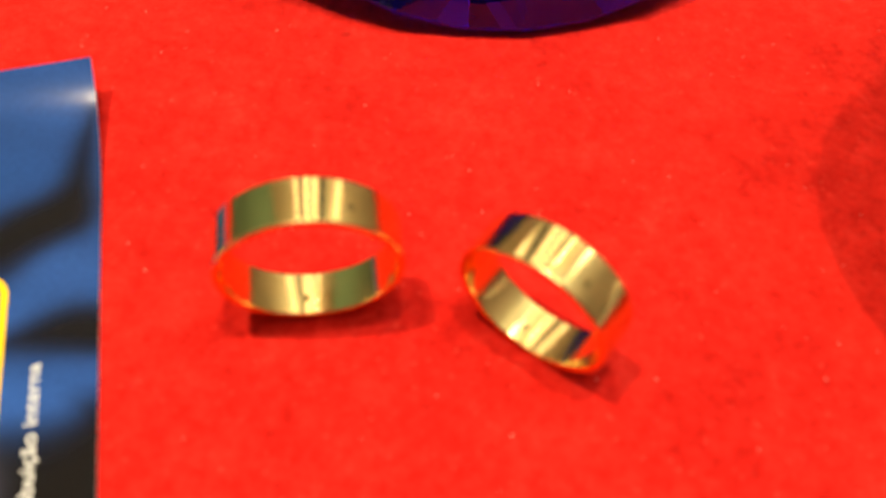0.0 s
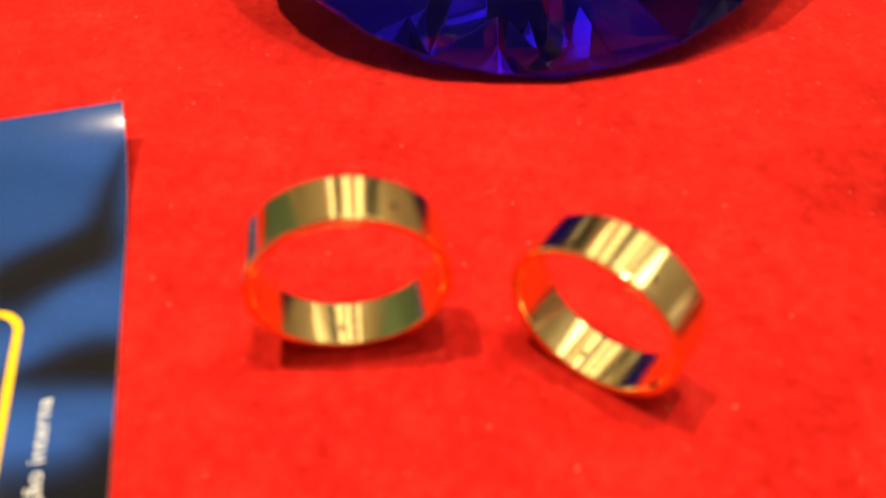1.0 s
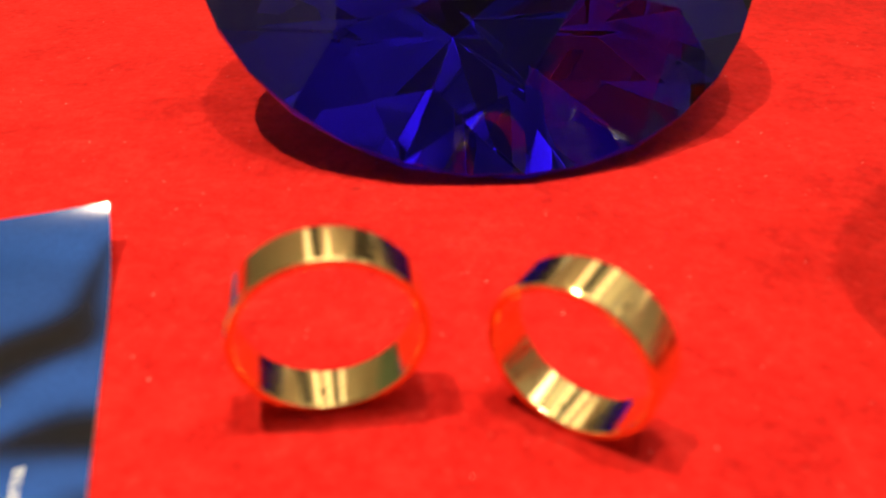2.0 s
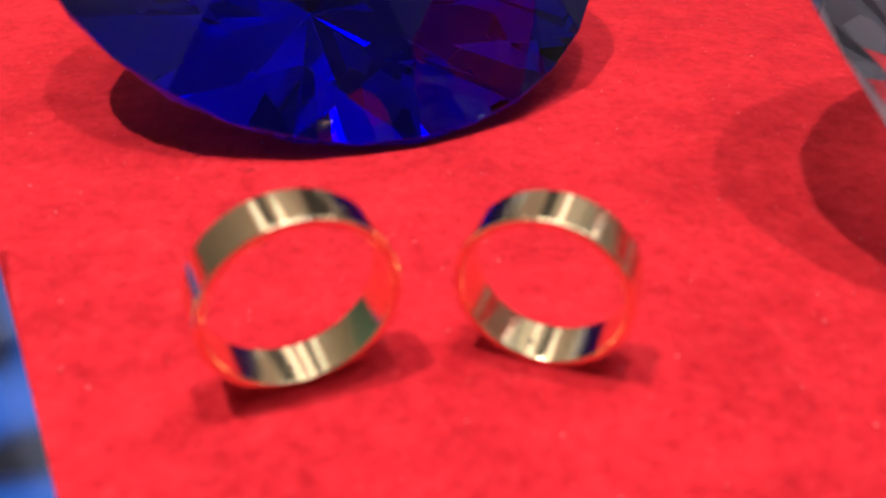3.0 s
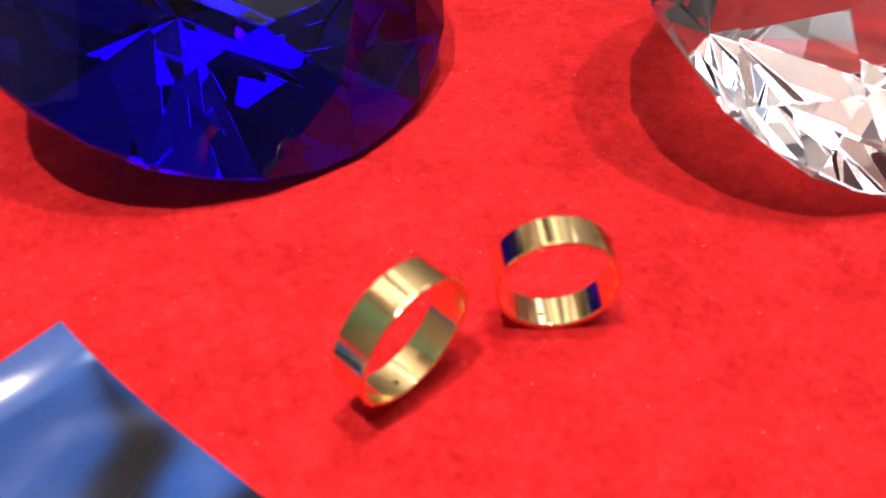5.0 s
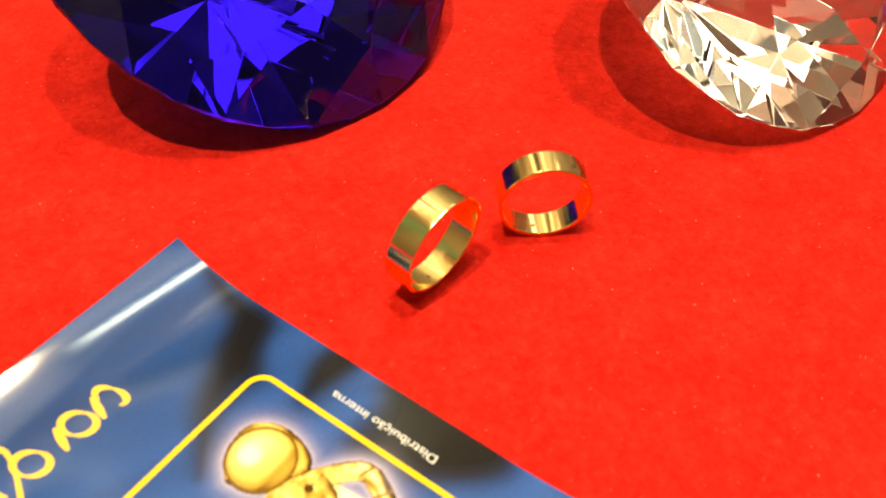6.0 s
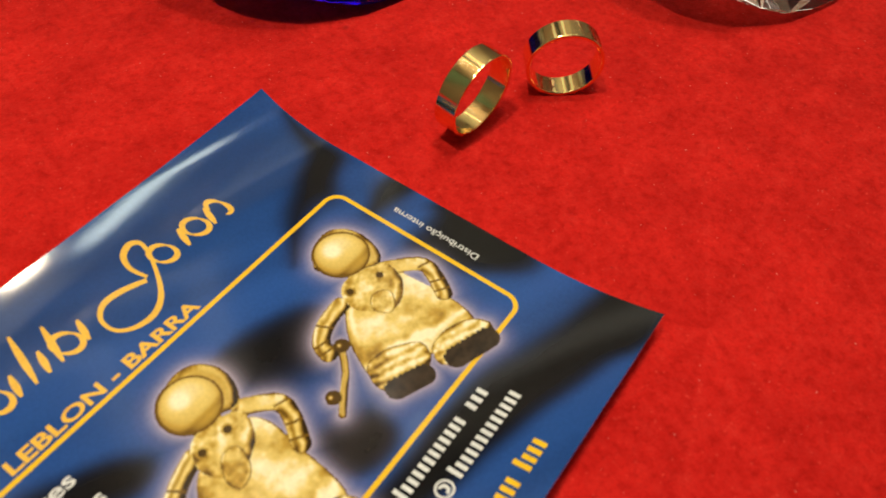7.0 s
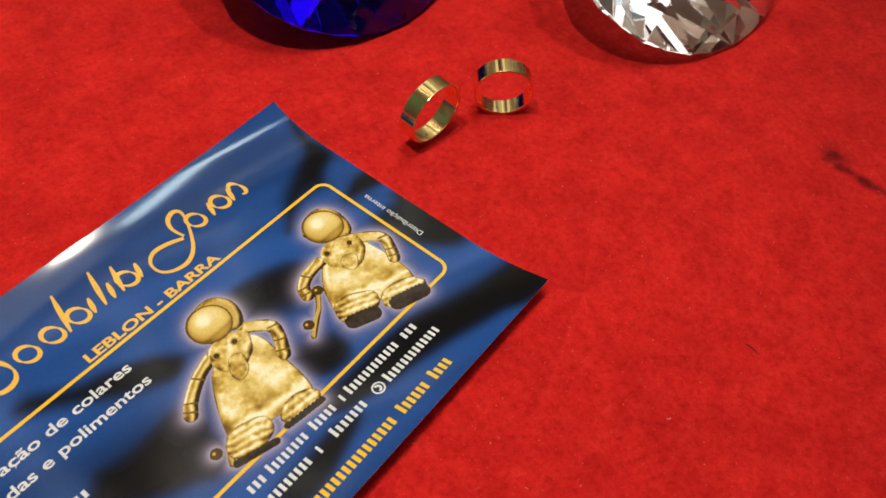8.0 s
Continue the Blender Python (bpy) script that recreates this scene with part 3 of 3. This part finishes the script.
def figure(f, top):
    """The printed picture of a golden figure: rounded pieces drawn over one another, each with its own sheen and dark outline."""
    xs = [p[0] for p in f["body"] + f["arms"][0] + f["arms"][1] + f["stick"]]
    step = 0.17
    ra, rb = np.arange(min(xs) - 4, max(xs) + 4.5, step), np.arange(f["head"][1] - 8, 81.5, step)
    a, b = np.meshgrid(ra, rb)
    wa, wb = a + 0.25 * waves(a, b, 31, 2.0), b + 0.25 * waves(a, b, 32, 2.0)
    tone = np.full(a.shape, 0.12)
    rough = waves(a, b, 8, 1.6)
    fine = waves(a, b, 9, 0.5)

    def piece(d, r, level, swing, mottle=0.0, bands=2.6, line=0.22):
        """Draws one rounded piece where d is negative."""
        nonlocal tone
        t = np.clip(-d / r, 0, 1)
        h = r * np.sqrt(np.clip(1 - (1 - t) ** 2, 0, 1)) + 0.35 * mottle * rough
        gb, ga = np.gradient(h, step)
        scale = np.sqrt(1 + ga * ga + gb * gb)
        u, v, w = -ga / scale, -gb / scale, 1 / scale
        lit = 0.15 * u - 0.62 * v
        sheen = np.sin(bands * (1.3 * v - 0.9 * u) + 0.8)
        shade = level + swing * (0.55 * lit + 0.34 * sheen) + 0.5 * np.clip(0.3 * u - 0.5 * v + 0.8 * w, 0, 1) ** 24
        shade = shade + mottle * (0.17 * rough + 0.10 * fine)
        shade = np.where(-d < line, 0.45 * shade, shade)
        tone = np.where(d < 0, shade, tone)

    piece(capsule(wa, wb, f["stick"]) - 0.75, 0.75, 0.42, 0.7)
    piece(polygon(wa, wb, f["body"]) - 0.4, 3.0, 0.62, 0.62, 0.85, 2.0)
    on_body = polygon(wa, wb, f["body"]) - 0.2 < 0
    (x0, y0), (x1, y1) = f["hem"]
    hem = ((x1 - x0) * (wb - y0) - (wa - x0) * (y1 - y0)) / math.hypot(x1 - x0, y1 - y0) * (-1)
    tone = np.where(on_body, tone + 0.30 * np.exp(-((hem + 2.0 + 0.8 * rough) / 0.9) ** 2) - 0.20 * np.exp(-((hem + 4.4 + rough) / 1.2) ** 2)
                    + 0.12 * np.sin(0.55 * wa + 0.25 * wb + 1.4 * waves(a, b, 21, 6.0)), tone)
    for boot, drawn in zip(f["boots"], f["boots_drawn"]):
        piece(polygon(wa, wb, drawn) - 0.7, 2.0, 0.60, 0.7, 1.0)
        (x0, y0), (x1, y1) = boot[0], boot[1]
        length = math.hypot(x1 - x0, y1 - y0)
        over = ((wa - x0) * (y1 - y0) - (wb - y0) * (x1 - x0)) / length
        ring = np.sin(over * 3.4 + 0.8 * rough)
        tone = np.where(polygon(wa, wb, drawn) - 0.6 < 0, tone + 0.20 * ring + 0.08 * fine, tone)
    for arm, drawn in zip(f["arms"], f["arms_drawn"]):
        piece(capsule(wa, wb, drawn) - 1.75, 1.75, 0.50, 1.05, 0.45, 3.4, 0.25)
        for k, t in ((1, 0.15), (2, 0.1), (2, 0.75)):
            (px, py), (qx, qy) = arm[k], arm[k + 1]
            along = ((wa - px) * (qx - px) + (wb - py) * (qy - py)) / math.hypot(qx - px, qy - py) - t * math.hypot(qx - px, qy - py)
            cuff = (np.abs(along) < 0.24) & (capsule(wa, wb, drawn) < 1.75) & (capsule(wa, wb, arm[k:k + 2]) < 1.75)
            tone = np.where(cuff, 0.22, tone)
    piece(polygon(wa, wb, f["chin"]) - 0.4, 1.8, 0.56, 0.7, 1.3, 3.0, 0.0)
    piece(polygon(wa, wb, f["plate"]) - 0.2, 0.8, 0.58, 0.5, 1.6, 3.0, 0.16)
    piece(polygon(wa, wb, f["cap"]) - 0.5, 1.6, 0.34, 0.9, 0.2, 3.0, 0.3)
    head = np.hypot((a - f["head"][0]), (b - f["head"][1]))
    x, y = (a - f["head"][0]) / 5.6, (b - f["head"][1]) / 5.6
    dome = 0.74 - 0.16 * y - 0.10 * x - 0.34 * np.clip(head / 5.6, 0, 1) ** 5 + 0.45 * np.exp(-((x - 0.10) ** 2 + (y + 0.34) ** 2) / 0.075) - 0.16 * np.exp(-((y - 0.62) / 0.13) ** 2)
    tone = np.where(head < 5.6, dome, tone)
    tone = np.where(np.abs(head - 5.6) < 0.22, 0.20, tone)
    for x, y in f["studs"]:
        spot = np.hypot(a - x, b - y)
        tone = np.where(spot < 1.15, 0.52 + 0.25 * fine, tone)
        tone = np.where(spot < 0.75, 0.06, tone)
    for x, y in f["balls"]:
        spot = np.hypot(a - x, b - y)
        tone = np.where(spot < 1.5, 0.08 + 0.8 * np.exp(-((a - x - 0.3) ** 2 + (b - y + 0.4) ** 2) / 0.12), tone)
    tone = np.clip(tone, 0, 0.9999)
    stops = np.array([[0.030, 0.016, 0.004], [0.19, 0.098, 0.012], [0.54, 0.34, 0.055], [0.84, 0.64, 0.20], [1.0, 0.93, 0.64]])
    low = (tone * 4).astype(int)
    colours = stops[low] + (stops[low + 1] - stops[low]) * (tone * 4 - low)[..., None]
    for p, q, r in f["soles"]:
        length = math.hypot(q[0] - p[0], q[1] - p[1])
        along = ((a - p[0]) * (q[0] - p[0]) + (b - p[1]) * (q[1] - p[1])) / length
        edge = capsule(a, b, [p, q]) - r + 0.16 * np.cos(along * 5.2)
        tread = np.array([0.040, 0.026, 0.016]) * (1 + 0.35 * fine + 0.2 * rough)[..., None]
        colours = np.where((edge < 0)[..., None], tread, colours)
    tagged(lifted(ra, rb, 0.05, colours, figure_distance(f, a, b) < 0.1, "printed_figure", top, PRINT), "golden figure printed as a picture")


def ribbon(name, points, width, material, parent, lift=0.07):
    """An inked line on the flyer through points in millimetres; width may taper along it."""
    bm = bmesh.new()
    pts = [Vector((x, y)) for x, y in points]
    left, right = [], []
    for i, p in enumerate(pts):
        d = (pts[min(i + 1, len(pts) - 1)] - pts[max(i - 1, 0)]).normalized()
        w = (width[i] if isinstance(width, list) else width) / 2
        left.append(bm.verts.new(page(p.x - d.y * w, p.y + d.x * w, lift)))
        right.append(bm.verts.new(page(p.x + d.y * w, p.y - d.x * w, lift)))
    for i in range(len(pts) - 1):
        bm.faces.new((left[i], left[i + 1], right[i + 1], right[i]))
    bmesh.ops.recalc_face_normals(bm, faces=bm.faces)
    if sum(f.normal.z for f in bm.faces) < 0:
        bmesh.ops.reverse_faces(bm, faces=bm.faces)
    return part(name, bm, material, parent)


def spaced(points, step=1.0):
    out = []
    for (x0, y0), (x1, y1) in zip(points, points[1:]):
        n = max(1, round(math.hypot(x1 - x0, y1 - y0) / step))
        out += [(x0 + (x1 - x0) * k / n, y0 + (y1 - y0) * k / n) for k in range(n)]
    return out + [points[-1]]


def curl(cx, cy, rx, ry, start, end, n=24, lean=0.0):
    return [(cx + rx * math.cos(radians(start + (end - start) * k / n)) + lean * ry * math.sin(radians(start + (end - start) * k / n)),
             cy - ry * math.sin(radians(start + (end - start) * k / n))) for k in range(n + 1)]


def frame_lines(top):
    x, r = 10.8, 3.2
    path = spaced([(149, 30.2), (x + r, 30.2)]) + curl(x + r, 30.2 + r, -r, r, 90, 0, 8)[1:] + spaced([(x, 30.2 + r), (x, 77.4 - r)])[1:]
    path += curl(x + r, 77.4 - r, -r, r, 0, -90, 8)[1:] + spaced([(x + r, 77.4), (149, 77.4)])[1:]
    ribbon("yellow_frame_line", path, 0.95, YELLOW_INK, top, 0.03)


def lettering(text, a_left, b_base, length, height, material, top, name="lettering", upward=False, bold=0.018):
    """Words on the flyer, set in the built-in font, from their left end on a base line."""
    curve = bpy.data.curves.new(name, "FONT")
    curve.body, curve.size, curve.offset = text, 1.0, bold
    ob = new(name, curve)
    dg = bpy.context.evaluated_depsgraph_get()
    me = bpy.data.meshes.new_from_object(ob.evaluated_get(dg))
    bpy.data.objects.remove(ob)
    bpy.data.curves.remove(curve)
    co = np.zeros(len(me.vertices) * 3)
    me.vertices.foreach_get("co", co)
    co = co.reshape(-1, 3)
    sx, sy = length / (co[:, 0].max() - co[:, 0].min()), height / 0.73
    co[:, 0] -= co[:, 0].min()
    for v, (x, y, z) in zip(me.vertices, co):
        v.co = page(a_left + y * sy, b_base - x * sx, 0.07) if upward else page(a_left - x * sx, b_base - y * sy, 0.07)
    me.materials.clear()
    me.materials.append(material)
    ob = new(name, me)
    ob.parent = top
    return ob


FLYER = flyer()
lettering("LEBLON - BARRA", 90.6, 29.0, 42.0, 2.9, AMBER_INK, FLYER, bold=0.03)
lettering("ação de colares", 120.5, 38.0, 35.5, 3.0, WHITE_INK, FLYER)
lettering("das e polimentos", 122.5, 44.2, 38.5, 3.0, WHITE_INK, FLYER)
lettering("Distribuição interna", 6.2, 64.4, 21.3, 1.6, WHITE_INK, FLYER, upward=True, bold=0.004)


# address, telephone and web lines as plain bars, one upright bar a letter
def bar_line(base, x_height, pitch, weight, words, material):
    for start, end in words:
        count = max(1, round((start - end) / pitch))
        bm = bmesh.new()
        for k in range(count):
            left = start - (k + 0.12) * (start - end) / count
            right = left - weight * (start - end) / count
            high = x_height * (1.3 if k == 0 and count > 3 else 1.0)
            bm.faces.new([bm.verts.new(page(a, b, 0.07)) for a, b in ((left, base), (right, base), (right, base - high), (left, base - high))])
        part("text_bar", bm, material, FLYER)


bar_line(83.2, 2.2, 1.5, 0.55, [(112, 90.5), (88.4, 83.4), (82.4, 70.2), (68.6, 60.8), (58.9, 57.6), (56.5, 38.2), (36.2, 31.0)], WHITE_INK)
bar_line(88.4, 2.3, 1.55, 0.55, [(112, 92), (90.0, 74.2), (72.0, 70.8), (67.0, 55.6), (48.2, 28.4)], WHITE_INK)
bar_line(97.2, 2.6, 1.7, 0.6, [(112, 55.2), (53.2, 43.2), (41.4, 34.6)], YELLOW_INK)
bar_line(55.9, 2.0, 1.8, 0.55, [(128, 119), (117.5, 110.2)], WHITE_INK)
ribbon("round_mark", curl(51.0, 87.2, 1.55, 1.55, 0, 360, 28), 0.42, WHITE_INK, FLYER)
ribbon("round_mark", curl(51.2, 87.2, 0.75, 0.8, 70, 290, 14), 0.6, WHITE_INK, FLYER)


# the shop's name as plain golden strokes
def strokes():
    def slant(a, b0, b1, w=1.1, lean=0.25):
        n = 6
        pts = [(a - lean * (b0 - (b0 + (b1 - b0) * k / n)), b0 + (b1 - b0) * k / n) for k in range(n + 1)]
        ribbon("name_stroke", pts, [1.25 * w * (0.40 + 0.60 * math.sin(math.pi * k / n)) for k in range(n + 1)], AMBER_INK, FLYER)

    def loop(cx, cy, rx, ry, start=20, end=380, w=1.0, lean=0.25):
        pts = curl(cx, cy, -rx, ry, start, end, 26, lean)
        ribbon("name_stroke", pts, [1.25 * w * (0.30 + 0.70 * abs(math.sin(2 * math.pi * k / 26))) for k in range(27)], AMBER_INK, FLYER)

    loop(108, 15.5, 4.6, 5.0, -150, 120, 1.2)
    loop(98.6, 16.0, 2.4, 2.6)
    loop(91.5, 16.0, 2.3, 2.6)
    slant(88.0, 18.4, 7.2)
    loop(84.0, 16.0, 2.3, 2.6)
    slant(80.6, 18.4, 13.6)
    slant(77.4, 18.4, 7.8)
    slant(74.6, 18.4, 13.4)
    slant(71.8, 18.4, 10.2)
    loop(69.0, 16.0, 2.3, 2.6)
    slant(66.0, 18.4, 13.6)
    turns = [(50.1, 16.1), (50.9, 12.3), (49.8, 9.4), (47.1, 8.4), (45.6, 10.2), (47.4, 15.1), (51.0, 20.8), (55.0, 23.4), (59.2, 22.9), (61.9, 20.5), (62.0, 16.8), (59.4, 14.6), (55.0, 15.0), (49.7, 17.0)]
    sweep = []
    for k in range(len(turns) - 1):
        p0, p1, p2, p3 = (Vector(turns[min(max(k + i, 0), len(turns) - 1)]) for i in (-1, 0, 1, 2))
        sweep += [tuple(p1 + (p2 - p0) * (t / 2) + (2 * p0 - 5 * p1 + 4 * p2 - p3) * (t * t / 2) + (3 * p1 - p0 - 3 * p2 + p3) * (t ** 3 / 2)) for t in (0, 0.25, 0.5, 0.75)]
    ribbon("name_stroke", sweep, [0.75 + 0.55 * math.sin(0.17 * k) ** 2 for k in range(len(sweep))], AMBER_INK, FLYER)
    loop(44.4, 14.4, 2.2, 2.5)
    slant(39.6, 16.8, 12.2)
    loop(35.6, 14.4, 2.2, 2.5)
    slant(32.4, 16.8, 12.2)
    loop(29.2, 14.4, 1.5, 2.6, -120, 160)


strokes()


# ---- lint and marks on the felt ----
def lint(name, count, material, seed, label, low, high):
    r = random.Random(seed)
    bm = bmesh.new()
    for _ in range(count):
        x, y, s = r.uniform(-0.13, 0.16), r.uniform(-0.06, 0.20), r.uniform(low, high)
        bmesh.ops.create_icosphere(bm, subdivisions=1, radius=s, matrix=Matrix.Translation((x, y, 0.0000)) @ Matrix.Rotation(r.uniform(0, 6), 4, "Z") @ Matrix.Diagonal((r.uniform(0.6, 1.8), 0.7, 0.5, 1)))
    return tagged(part(name, bm, material), label, "lint", kind="stuff")


lint("pale_lint", 800, LINT, 4, "pale specks of lint scattered over red felt", 0.00006, 0.00017)
lint("dark_lint", 90, DARK_LINT, 5, "dark specks of dirt scattered over red felt", 0.00006, 0.00016)


def fibre(name, points, thick, material, label):
    """A thread lying on the felt."""
    curve = bpy.data.curves.new(name, "CURVE")
    curve.dimensions, curve.bevel_depth, curve.bevel_resolution = "3D", thick, 1
    line = curve.splines.new("POLY")
    line.points.add(len(points) - 1)
    for p, (x, y) in zip(line.points, points):
        p.co = (x, y, thick * 0.5, 1)
    curve.materials.append(material)
    return tagged(new(name, curve), label, "fibre")


fibre("dark_fibre", [(0.0256, -0.0352), (0.0262, -0.0370), (0.0260, -0.0388)], 0.00013, DARK_LINT, "short dark thread lying on red felt")
fibre("pale_fibre", [(-0.0068, -0.0394), (-0.0063, -0.0398), (-0.0058, -0.0398)], 0.00014, LINT, "short pale thread lying on red felt")
